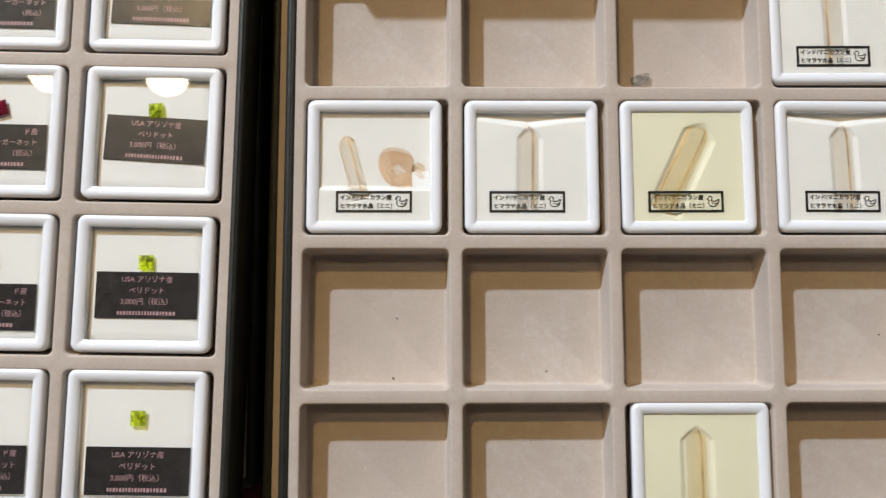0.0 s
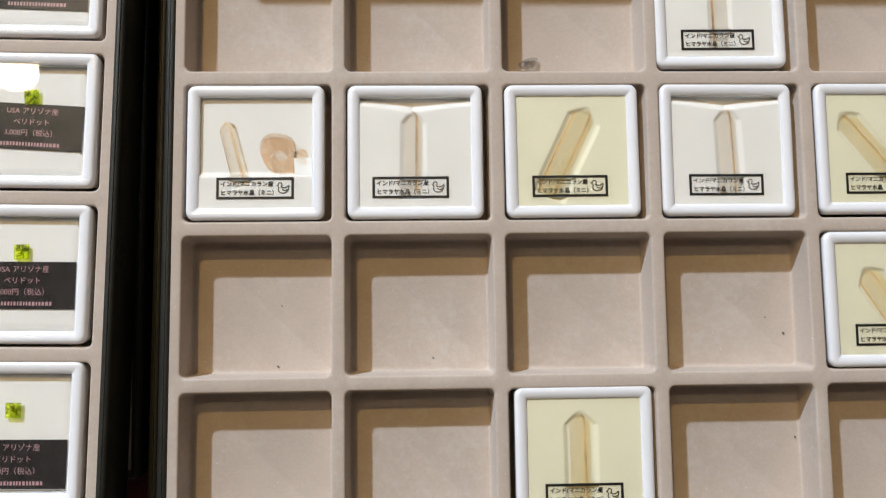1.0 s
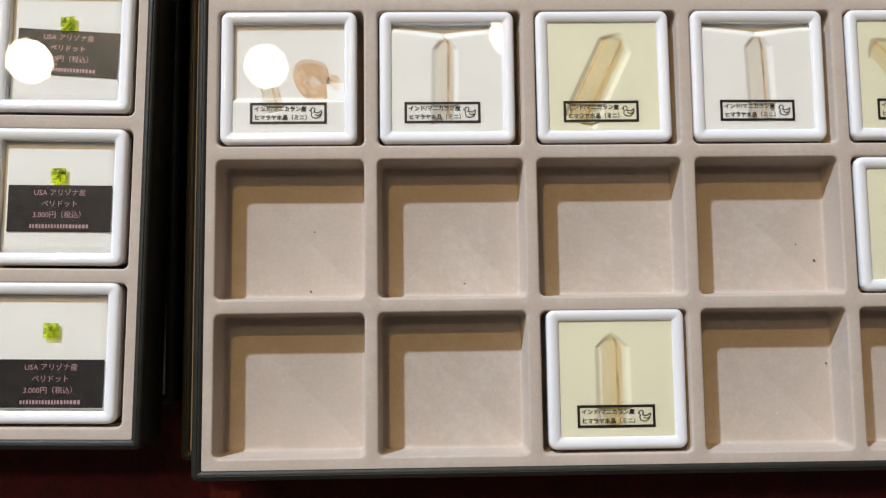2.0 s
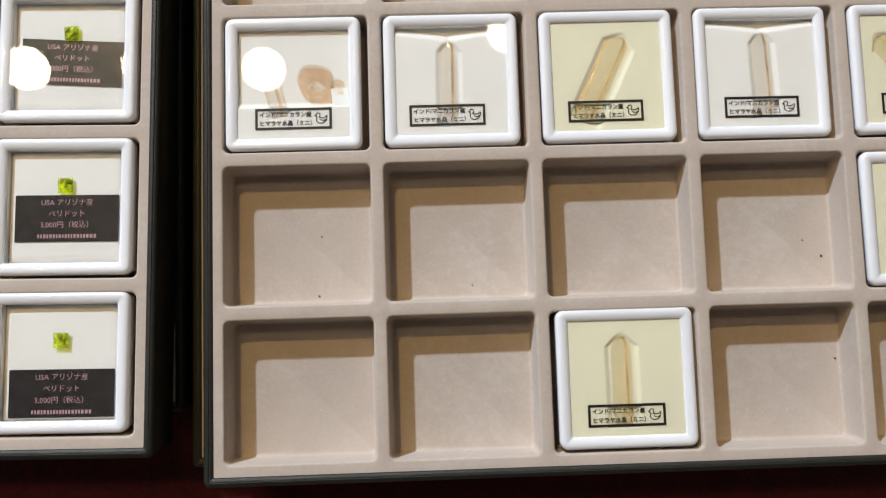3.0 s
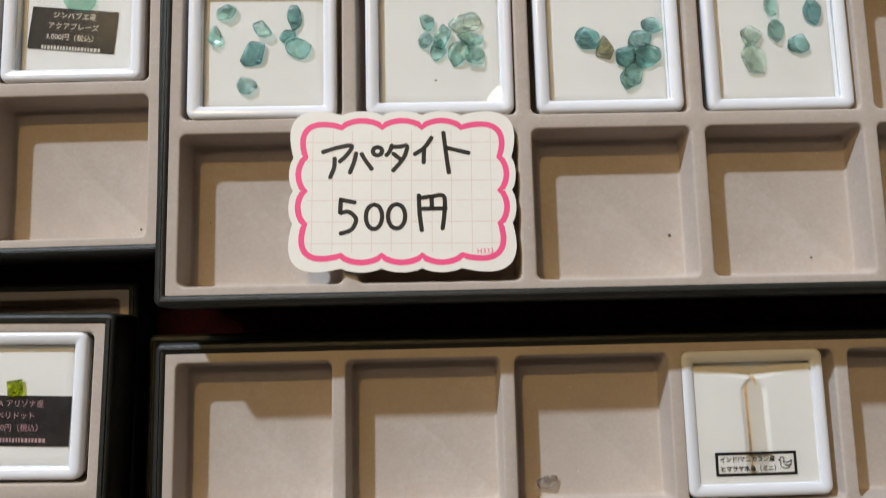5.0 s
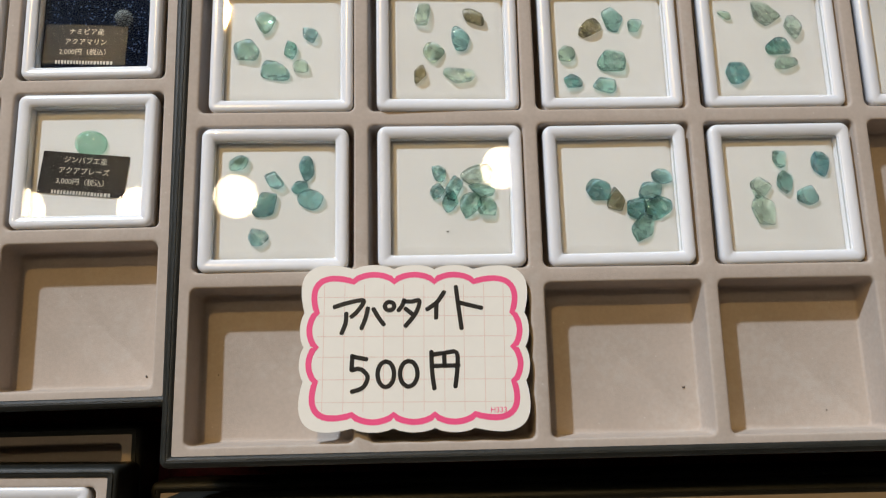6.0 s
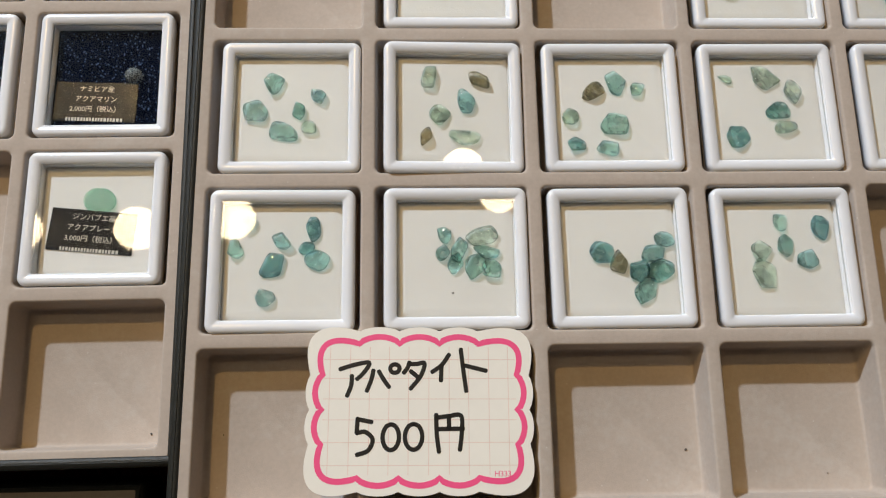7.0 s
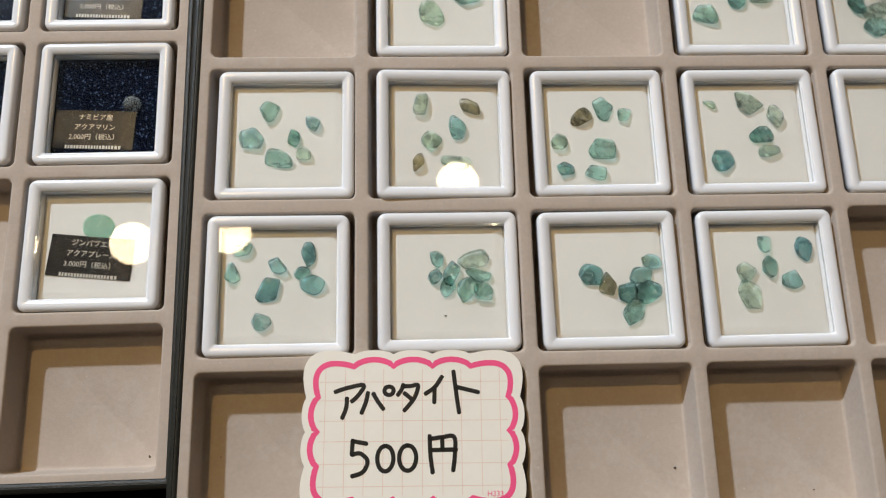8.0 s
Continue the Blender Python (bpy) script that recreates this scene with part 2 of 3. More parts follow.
def plate(hw, hh, r, z0, z1, n=4):
    bm = bmesh.new()
    low = [bm.verts.new(p) for p in ring(hw, hh, r, z0, n)]
    top = [bm.verts.new(p) for p in ring(hw, hh, r, z1, n)]
    bridge(bm, low, top)
    bm.faces.new(top)
    bm.faces.new(low[::-1])
    return bm


def box(x0, y0, z0, x1, y1, z1):
    bm = bmesh.new()
    bmesh.ops.create_cube(bm, size=1, matrix=Matrix.LocRotScale(((x0 + x1) / 2, (y0 + y1) / 2, (z0 + z1) / 2), None,
                                                              (x1 - x0, y1 - y0, z1 - z0)))
    return bm


# ---- the room round the table ----
for name, mat, b in (("floor", BOARD, (-2.6, -2.2, -0.80, 2.6, 2.8, -0.75)), ("ceiling", DARK, (-2.6, -2.2, 1.95, 2.6, 2.8, 2.0)),
                     ("wall_north", WALL, (-2.6, 2.8, -0.75, 2.6, 2.9, 1.95)), ("wall_south", WALL, (-2.6, -2.3, -0.75, 2.6, -2.2, 1.95)),
                     ("wall_west", WALL, (-2.7, -2.2, -0.75, -2.6, 2.8, 1.95)), ("wall_east", WALL, (2.6, -2.2, -0.75, 2.7, 2.8, 1.95))):
    tagged(new(name, mesh_of(name, box(*b), mat)), "plain " + name.split("_")[0] + " of the shop", name.split("_")[0], kind="structure")


def table():
    top = thing("table", pose(0, 0, 0), "sturdy wooden display table under a red velvet cloth", "table")
    part("tabletop", mesh_of("tabletop", box(-0.75, -0.35, -0.034, 0.75, 0.55, -0.004), BOARD), top)
    leg = mesh_of("leg", box(-0.03, -0.03, -0.75, 0.03, 0.03, -0.034), BOARD)
    for x in (-0.68, 0.68):
        for y in (-0.28, 0.48):
            part("leg", leg, top, m=pose(x, y, 0))
    bm = bmesh.new()
    bmesh.ops.create_grid(bm, x_segments=150, y_segments=90, size=0.5)
    for v in bm.verts:
        x, y = v.co.x * 1.52, v.co.y * 0.92 + 0.1
        fold = noise.noise(Vector((x * 14, y * 9, 0.3))) * 0.5 + noise.noise(Vector((x * 45, y * 40, 4.0))) * 0.25
        v.co = (x, y, -0.0012 + 0.0011 * min(fold, 0.8))
    thing("tablecloth", pose(0, 0, 0), "dark red velvet cloth spread on the table", "tablecloth", me=mesh_of("tablecloth", bm, VELVET, True))


table()


def ceiling_spots():
    can = swept(62, 62, 62, [(0, 0), (0, 110), (18, 125), (60, 128), (60, 118), (6, 100), (6, 0)], n=8)
    can = mesh_of("housing", can, METAL, True)
    stem = mesh_of("stem", plate(8, 8, 8, 126, 300), METAL)
    for place, watts, colour in LAMPS:
        m = look(place, MID)
        lamp = thing("ceiling_spot", Matrix.Translation(place), "black metal ceiling spotlight, switched on", "spotlight", "ceiling spotlights")
        part("housing", can, lamp, m=m.to_3x3().to_4x4() @ pose(0, 0, 0.004))
        part("stem", stem, lamp, m=pose(0, 0, 0, 0, 0, 0) @ Matrix.Diagonal((1, 1, (1.95 - place[2]) / 0.3, 1)))


ceiling_spots()

# ---- display trays ----
PX, PY, OW, OH, DEPTH, SIDE = 47.5, 45.4, 43.8, 41.4, 9.5, 2.9
LOW = {"wide_foot": 3.2, "narrow_foot": 2.2}  # width of the lining below the first row of cells


def tray_meshes(cols, rows, low, high, height):
    """Meshes of a tray; its origin is the lower left corner of the lining's top."""
    width, length = 2 * SIDE + (cols - 1) * PX + OW, low + high + (rows - 1) * PY + OH
    bm = bmesh.new()
    prof = [(-0.55, 0.0), (-0.2, -0.08), (0.08, -0.35), (0.2, -0.9), (0.75, -DEPTH + 0.9), (0.95, -DEPTH + 0.3), (1.5, -DEPTH)]
    n = 6
    for c in range(cols):
        for r in range(rows):
            cx, cy = SIDE + c * PX + OW / 2, low + r * PY + OH / 2
            x0, x1 = (0 if c == 0 else cx - PX / 2), (width if c == cols - 1 else cx + PX / 2)
            y0, y1 = (0 if r == 0 else cy - PY / 2), (length if r == rows - 1 else cy + PY / 2)
            loops = [[bm.verts.new(p) for p in ring(OW / 2 - d, OH / 2 - d, 1.9 - d * 0.3, z, n, cx, cy)] for d, z in prof]
            for loop in loops[1:]:
                for v in loop:
                    v.co += 0.00012 * noise.noise_vector(v.co * 220)
            edge = []
            for k in range(4):
                for j in range(n + 1):
                    p = loops[0][k * (n + 1) + j].co / MM
                    on_x = (j <= n / 2) == (k % 2 == 0)
                    mid = j == n // 2
                    x = (x1 if p.x > cx else x0) if on_x or mid else p.x
                    y = (y1 if p.y > cy else y0) if not on_x or mid else p.y
                    edge.append(bm.verts.new(Vector((x, y, 0)) * MM))
            bridge(bm, edge, loops[0])
            for a, b in zip(loops, loops[1:]):
                bridge(bm, a, b)
            bm.faces.new(loops[-1])
    bmesh.ops.remove_doubles(bm, verts=bm.verts, dist=1e-6)
    lining = mesh_of("lining", bm, FLOCK, True)
    hw, hh = width / 2 + 3.0, length / 2 + 3.0
    rim = swept(hw, hh, 2.2, [(3.0, -2.0), (3.0, 0.1), (2.6, 0.55), (1.8, 0.75), (0.9, 0.6), (0.25, 0.05), (0.0, -0.8), (0.0, -height + 0.6),
                              (0.5, -height), (3.0, -height)], n=4)
    for v in rim.verts:
        v.co += 0.0005 * noise.noise_vector(v.co * 30)
    rim = mesh_of("leather_wall", rim, LEATHER, True)
    base = mesh_of("base_board", box(-0.001, -0.001, (-height + 0.3) * MM, (width + 1) * MM, (length + 1) * MM, (-DEPTH - 0.6) * MM), LEATHER)
    seam = swept(hw - 1.4, hh - 1.4, 1.0, [(0, 0.72), (0.12, 0.86), (0.3, 0.88), (0.42, 0.74)], n=3)
    return lining, rim, base, mesh_of("seam", seam, LEATHER, True), width, length


HEIGHT = 16.4
SETS = {"wide_foot": tray_meshes(6, 4, LOW["wide_foot"], 2.6, HEIGHT), "narrow_foot": tray_meshes(6, 4, LOW["narrow_foot"], 4.2, HEIGHT)}


def tray(x, y, z, turn, kind, label, group="stacked display trays"):
    """x, y: the lower left corner of the lining in mm; z: the height of its top."""
    lining, rim, base, seam, width, length = SETS[kind]
    m = pose(x * MM, y * MM, z * MM, 0, 0, turn)
    ob = thing("display_tray", m, label, "tray", group)
    part("lining", lining, ob, "beige flocked lining with square cells")
    mid = pose(width / 2 * MM, length / 2 * MM, 0)
    part("leather_wall", rim, ob, "black leatherette wall", mid)
    part("base_board", base, ob)
    part("seam", seam, ob, m=mid)
    return m


def cell(m, c, r, kind):
    """Centre of the floor's opening of a cell, at rim height, as a pose."""
    return m @ pose((SIDE + c * PX + OW / 2) * MM, (LOW[kind] + r * PY + OH / 2) * MM, 0)


ZA, ZB, ZC, ZD = 34.1, 50.4, 34.3, 39.4
WIDTH = SETS["wide_foot"][4]
TA = tray(-44.2, -82.4, ZA, 0.25, "wide_foot", "black tray with beige flocked cells, partly filled with quartz boxes")
tray(-52.5, -79.6, ZA - HEIGHT - 0.6, 0.2, "wide_foot", "black tray underneath another tray, shifted a little aside")
TB = tray(-39.9, 116.1, ZB, 0.25, "narrow_foot", "black tray with beige flocked cells holding apatite boxes")
tray(-39.5, 117.6, ZB - HEIGHT - 0.6, 0.3, "narrow_foot", "black tray in the middle of a stack of three")
tray(-40.4, 117.9, ZB - 2 * HEIGHT - 1.2, 0.2, "narrow_foot", "black tray at the bottom of a stack of three")


def tray_by_right(x, y, z, turn, kind, label):
    """The same, placed by the lower right corner of the lining."""
    a = radians(turn)
    return tray(x - WIDTH * math.cos(a), y - WIDTH * math.sin(a), z, turn, kind, label)


TC = tray_by_right(-64.1, -73.2, ZC, -0.7, "wide_foot", "black tray with beige flocked cells holding peridot and garnet boxes")
tray_by_right(-60.6, -62.3, ZC - HEIGHT - 0.6, 0.5, "wide_foot", "black tray underneath another tray, pushed further back")
TD = tray_by_right(-46.6, 131.6, ZD, 0.8, "narrow_foot", "black tray with beige flocked cells, partly empty")
tray_by_right(-47.4, 133.2, ZD - HEIGHT - 0.6, 0.7, "narrow_foot", "black tray underneath another tray beside the tall stack")

# ---- square cases with clear lids ----
HALF = 20.3
FRAME = mesh_of("lid_frame", swept(HALF, HALF, 2.6, [(0.0, -3.2), (0.0, -1.2), (0.1, -0.75), (0.4, -0.3), (0.9, -0.05), (1.5, 0.0), (2.1, -0.05), (2.8, -0.3),
                                                     (3.4, -0.6), (3.65, -0.9), (3.65, -1.7), (1.2, -1.75), (1.2, -3.2)], n=6), PLASTIC, True)
SHELL = mesh_of("case_body", swept(HALF - 0.5, HALF - 0.5, 1.4, [(0.0, -1.8), (0.7, -9.6), (3.2, -9.6), (3.2, -9.2), (3.0, -1.9)], n=5), PLASTIC, True)
PANE = mesh_of("pane", plate(HALF - 3.4, HALF - 3.4, 0.3, -0.85, -0.5), GLASS)
PADS = {}


def pad_mesh(depth, mat):
    key = (depth, mat.name)
    if key not in PADS:
        bm = bmesh.new()
        loops = [[bm.verts.new(p) for p in ring(HALF - 3.5 - d, HALF - 3.5 - d, 0.6, -depth - fall)] for d, fall in ((0.0, 4.0), (0.0, 1.1), (0.7, 0.5), (1.6, 0.15), (2.8, 0.0))]
        for a, b in zip(loops, loops[1:]):
            bridge(bm, a, b)
        bm.faces.new(loops[-1])
        PADS[key] = mesh_of("pad", bm, mat, True)
    return PADS[key]


def foam_pad(mat, bed, depth=0.95, tip=None, drop=1.9, dip=0.0):
    """Foam pressed against the lid: it gives way under its bed (foot x, y, turn, length, half width), and by dip behind the sticker; with a tip,
    its film is stretched over that point and dips behind it, towards the two back corners."""
    half, n = HALF - 3.5, 96
    bx, by, turn, length, wide = bed
    ca, sa = math.cos(radians(turn)), math.sin(radians(turn))
    bm = bmesh.new()
    grid = []
    for j in range(n + 1):
        row = []
        for i in range(n + 1):
            x, y = -half + 2 * half * i / n, -half + 2 * half * j / n
            near = 0.0
            along, aside = -sa * (x - bx) + ca * (y - by), ca * (x - bx) + sa * (y - by)
            edge = wide * min(1.0, 0.05 + max(length - along, 0.0) * 0.22)
            if -0.6 < along < length:
                near = min(max((edge + 0.5 - abs(aside)) / 1.3, 0.0), 1.0) * min((length - along) / 2.5, 1.0)
            step = min(max((y + 7.6) / 2.0, 0.0), 1.0)
            z = -depth - max(0.6 * near, dip * step * step * (3 - 2 * step))
            if tip:
                far = abs(x - tip[0]) / (half - tip[0] * (1 if x > tip[0] else -1))
                back = tip[1] + (half + 0.5 - tip[1]) * (0.30 * far ** 0.45 + 0.16 * far)
                w = min(max((y - back) / 3.2, 0.0), 1.0)
                z = min(z, -depth - drop * w * w * (3 - 2 * w))
            row.append(bm.verts.new(Vector((x, y, z)) * MM))
        grid.append(row)
    for a, b in zip(grid, grid[1:]):
        for i in range(n):
            bm.faces.new((a[i], a[i + 1], b[i + 1], b[i]))
    return mesh_of("pad", bm, mat, True)


def case(m, dx, dy, turn, depth, mat, label, group, lean=(0.0, 0.0), pad=None):
    """A case in a cell, its lid level with the rim, leaning a little where it sits askew; returns its pose."""
    m = m @ pose(dx * MM, (dy + 0.2) * MM, 0.0003 + 0.00028 * (abs(lean[0]) + abs(lean[1])), lean[0], lean[1], turn)
    ob = thing("specimen_case", m, label, "display case", group)
    part("case_body", SHELL, ob)
    part("lid_frame", FRAME, ob)
    pane = part("pane", PANE, ob, "clear lid")
    pane.visible_shadow = False
    part("pad", pad or pad_mesh(depth, mat), ob, "soft foam pad")
    return m, ob


TEXTS = {}


def text_mesh(body, size, mat, align="CENTER"):
    key = (body, size, mat.name, align)
    if key not in TEXTS:
        cu = bpy.data.curves.new("writing", "FONT")
        cu.body, cu.size, cu.align_x, cu.align_y = body, size * MM, align, "CENTER"
        cu.fill_mode, cu.resolution_u, cu.offset = "FRONT", 3, size * MM * (0.026 if mat is INK else 0.0)
        ob = bpy.data.objects.new("writing", cu)
        scene.collection.objects.link(ob)
        me = bpy.data.meshes.new_from_object(ob.evaluated_get(bpy.context.evaluated_depsgraph_get()))
        bpy.data.objects.remove(ob)
        me.materials.clear()
        me.materials.append(mat)
        TEXTS[key] = me
    return TEXTS[key]


def stroke_mesh(lines, half, mat, z=0.0):
    """Flat pen strokes along polylines, in mm."""
    bm = bmesh.new()
    for line in lines:
        pts = [Vector((x, y)) for x, y in line]
        fine = []
        for i in range(len(pts) - 1):
            p0, p1, p2, p3 = pts[max(i - 1, 0)], pts[i], pts[i + 1], pts[min(i + 2, len(pts) - 1)]
            for k in range(6):
                t = k / 6
                fine.append(0.5 * (2 * p1 + (p2 - p0) * t + (2 * p0 - 5 * p1 + 4 * p2 - p3) * t * t + (3 * p1 - p0 - 3 * p2 + p3) * t ** 3))
        fine.append(pts[-1])
        d0, d1 = (fine[1] - fine[0]).normalized(), (fine[-1] - fine[-2]).normalized()
        fine = [fine[0] - d0 * half * 0.6] + fine + [fine[-1] + d1 * half * 0.6]
        prev = None
        for i, p in enumerate(fine):
            d = (fine[min(i + 1, len(fine) - 1)] - fine[max(i - 1, 0)]).normalized()
            w = half * (0.55 if i in (0, len(fine) - 1) else 1.0)
            q = [bm.verts.new(Vector((p.x - s * d.y * w, p.y + s * d.x * w, z)) * MM) for s in (1, -1)]
            if prev:
                bm.faces.new((prev[0], prev[1], q[1], q[0]))
            prev = q
    return mesh_of("strokes", bm, mat)


BORDER = mesh_of("border", swept(11.4, 3.25, 0.05, [(0, 0), (0.75, 0), (0.75, 0.05), (0, 0.05)], n=1), INK)
BIRD = stroke_mesh([[(6.3, 0.9), (6.7, 0.95), (7.0, 1.55), (7.7, 1.5), (7.9, 0.85), (7.6, 0.3), (8.4, 0.15), (9.1, 0.2), (9.9, 0.75), (9.8, -0.2), (9.3, -1.1),
                     (8.2, -1.5), (7.2, -1.2), (6.8, -0.5), (7.0, 0.2), (6.7, 0.6), (6.3, 0.9)], [(8.0, -0.4), (8.8, -0.75), (9.5, -0.4)]], 0.13, INK)


def quartz_sticker(m, dx=0.0, dy=0.0):
    s = thing("sticker", m @ pose(dx * MM, (dy - 11.3) * MM, -0.00088), "clear sticker with black border and black print on a case lid", "sticker", "quartz stickers")
    part("border", BORDER, s)
    part("upper_writing", text_mesh("インド/マニカラン産", 1.68, INK, "LEFT"), s, m=pose(-0.0102, 0.0012, 0.00004))
    part("lower_writing", text_mesh("ヒマラヤ水晶（ミニ）", 1.68, INK, "LEFT"), s, m=pose(-0.0102, -0.0014, 0.00004))
    part("mark", BIRD, s, "small black outline mark", pose(0, 0, 0.00004))


# ---- stones ----


def crystal_mesh(length, radius, mat, tip=0.13, seed=1):
    """A six-sided prism lying along +y from its broken foot to its point."""
    rnd = random.Random(seed)
    bm = bmesh.new()
    shape = [radius * rnd.uniform(0.8, 1.15) for _ in range(6)]
    loops = []
    body = length * (1 - tip)
    for s, y in ((0.9, -0.3), (1.0, 0.06 * length), (0.97, body), (0.72, body + 0.05 * length)):
        loops.append([bm.verts.new(Vector((1.25 * shape[k] * s * math.cos(k * math.pi / 3 + 0.26), y + (rnd.uniform(-0.7, 0.7) if y < 0.1 * length or y >= body else 0),
                                           shape[k] * s * 0.28 * math.sin(k * math.pi / 3 + 0.26))) * MM) for k in range(6)])
    for a, b in zip(loops, loops[1:]):
        bridge(bm, a, b)
    top = bm.verts.new(Vector((radius * rnd.uniform(-0.2, 0.2), length, radius * 0.26)) * MM)
    for k in range(6):
        bm.faces.new((loops[-1][k], loops[-1][(k + 1) % 6], top))
    bm.faces.new(loops[0][::-1])
    sides = [e for e in bm.edges if abs((e.verts[0].co - e.verts[1].co).normalized().y) > 0.5]
    ridges = bmesh.ops.bevel(bm, geom=sides, offset=0.00036, segments=1, affect="EDGES")["faces"]
    for n, f in enumerate(ridges):  # amber on some ridges paints in the refraction along the edges
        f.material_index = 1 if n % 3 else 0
    # the tip takes the same amber
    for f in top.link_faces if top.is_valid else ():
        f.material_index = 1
    me = mesh_of("crystal", bm, mat)
    me.materials.append(REFRACTED_AMBER)
    return me


def quartz(m, x, y, turn, length, radius, mat, seed, label):
    z = -0.9 - radius * 0.31
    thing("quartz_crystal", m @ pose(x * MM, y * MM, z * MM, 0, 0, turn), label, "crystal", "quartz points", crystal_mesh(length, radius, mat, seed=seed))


def faceted(bm, w, h, tall, seed, sides, sharp=11, centre=(0.0, 0.0, 0.0), turn=0.0):
    """Adds a broken stone with worn edges: the meeting of uneven planes, rounded where they cross."""
    rnd = random.Random(seed)
    first = rnd.uniform(0, 6.28)
    planes = []
    for k in range(sides):
        a = first + (k + rnd.uniform(-0.32, 0.32)) * 2 * math.pi / sides
        lift = rnd.uniform(-0.35, 0.55)
        planes.append((Vector((math.cos(a), math.sin(a), lift)).normalized(), rnd.uniform(0.74, 1.0)))
    for k in range(3):
        a = first + k * 2.1 + rnd.uniform(-0.5, 0.5)
        tip = rnd.uniform(0.25, 0.75)
        planes.append((Vector((tip * math.cos(a), tip * math.sin(a), 1)).normalized(), rnd.uniform(0.7, 0.95)))
    for k in range(3):
        a = first + 1.0 + k * 2.1 + rnd.uniform(-0.5, 0.5)
        planes.append((Vector((0.4 * math.cos(a), 0.4 * math.sin(a), -1)).normalized(), rnd.uniform(0.6, 0.8)))
    made = bmesh.ops.create_icosphere(bm, subdivisions=4, radius=1)["verts"]
    for v in made:
        d = v.co.normalized()
        v.co = d * sum((max(d.dot(q), 0.0) / far) ** sharp for q, far in planes) ** (-1 / sharp)
        v.co += 0.025 * noise.noise_vector(v.co * 3.1 + Vector((seed, 0, 0)))
    spans = [(min(v.co[k] for v in made), max(v.co[k] for v in made)) for k in range(3)]
    ca, sa = math.cos(turn), math.sin(turn)
    for v in made:
        x, y, z = ((v.co[k] - (lo + hi) / 2) / (hi - lo) for k, (lo, hi) in enumerate(spans))
        x, y = x * w, y * h
        v.co = Vector((centre[0] + ca * x - sa * y, centre[1] + sa * x + ca * y, centre[2] + (z + 0.5) * tall)) * MM


def pebble_mesh(w, h, mat, seed, rise=0.62):
    bm = bmesh.new()
    faceted(bm, w, h, min(min(w, h) * rise, 1.9), seed, random.Random(seed).choice((5, 5, 6, 6, 7)))
    return mesh_of("stone", bm, mat, True)


def quartz_lump(m):
    """A knobbly lump: a large round body and a small lobe beside it."""
    bm = bmesh.new()
    faceted(bm, 10.8, 13.2, 1.15, 71, 7, 7, (0.0, 1.0, 0.0))
    faceted(bm, 4.2, 6.0, 0.95, 73, 6, 8, (6.9, -0.8, 0.0), 0.4)
    thing("quartz_lump", m @ pose(0.0066, -0.0016, -0.00207, 0, 0, 6), "rounded pink-orange quartz lump with a point", "crystal", me=mesh_of("quartz_lump", bm, PINKISH, True))


COUNT = [0]


def apatites(m, depth, stones):
    """Stones of one case: place, width, height, turn, shade from smoky (0) over pale and teal to deep (1)."""
    for x, y, w, h, turn, shade in stones:
        COUNT[0] += 1
        if shade < 0.12:
            mat, word = SMOKY, "smoky brown-green"
        elif shade < 0.42:
            mat, word = PALE, "pale clear green"
        elif shade < 0.72:
            mat, word = TEAL, "sea-green"
        else:
            mat, word = DEEP, "deep blue-green"
        thing("apatite_stone", m @ pose(x * MM, y * MM, -depth * MM, 0, 0, turn), word + " translucent rough apatite lying on white foam", "gemstone",
              "apatite stones", pebble_mesh(w * 1.07, h * 1.07, mat, COUNT[0]))


def cut_stone(w, h, tall, mat, n=4):
    """A square faceted stone: table, crown steps, girdle and a cross-cut pavilion."""
    bm = bmesh.new()
    loops = []
    for s, z, twist in ((0.0, 0.0, 0), (0.55, 0.2, 1), (0.98, 0.46, 0), (1.0, 0.56, 0), (0.84, 0.82, 0), (0.62, 1.0, 1)):
        if not s:
            continue
        loops.append([bm.verts.new(Vector((w / 2 * s * x * (0.86 if twist and k % 2 == 0 else 1), h / 2 * s * y * (0.86 if twist and k % 2 == 0 else 1), z * tall)) * MM)
                      for k, (x, y) in enumerate(((1, 1), (0, 1), (-1, 1), (-1, 0), (-1, -1), (0, -1), (1, -1), (1, 0)))])
    for a, b in zip(loops, loops[1:]):
        bridge(bm, a, b)
    bm.faces.new(loops[-1])
    low = bm.verts.new((0, 0, 0))
    for k in range(8):
        bm.faces.new((loops[0][(k + 1) % 8], loops[0][k], low))
    bmesh.ops.recalc_face_normals(bm, faces=bm.faces)
    bmesh.ops.triangulate(bm, faces=[f for f in bm.faces if len(f.verts) == 4])
    return mesh_of("cut_stone", bm, mat)


# ---- quartz cases in the lower tray ----
QUARTZ_ROW = "quartz cases"
WF, NF = "wide_foot", "narrow_foot"


def quartz_case(c, r, dx, dy, turn, mat, label, sticker, crystal, stone, seed, words, tip=None, dip=0.0):
    """A case whose foam cradles one crystal: foot x, y, turn, length and radius."""
    x, y, lean, length, radius = crystal
    pad = foam_pad(mat, (x, y, lean, length, radius * 1.22), tip=tip, dip=dip)
    m, ob = case(cell(TA, c, r, WF), dx, dy, turn, 0.95, mat, label, QUARTZ_ROW, pad=pad)
    quartz_sticker(m, *sticker)
    quartz(m, x, y, lean, length, radius, stone, seed, words)
    return m


m = quartz_case(0, 2, -0.7, 0.1, 0.0, PAD, "white case with a small quartz point and pink lump", (-0.1, 0.5),
                (-4.0, -9.8, 15, 20.5, 2.4), QUARTZ, 11, "small clear quartz point with a smoky tip on white foam", dip=1.1)
quartz_lump(m)
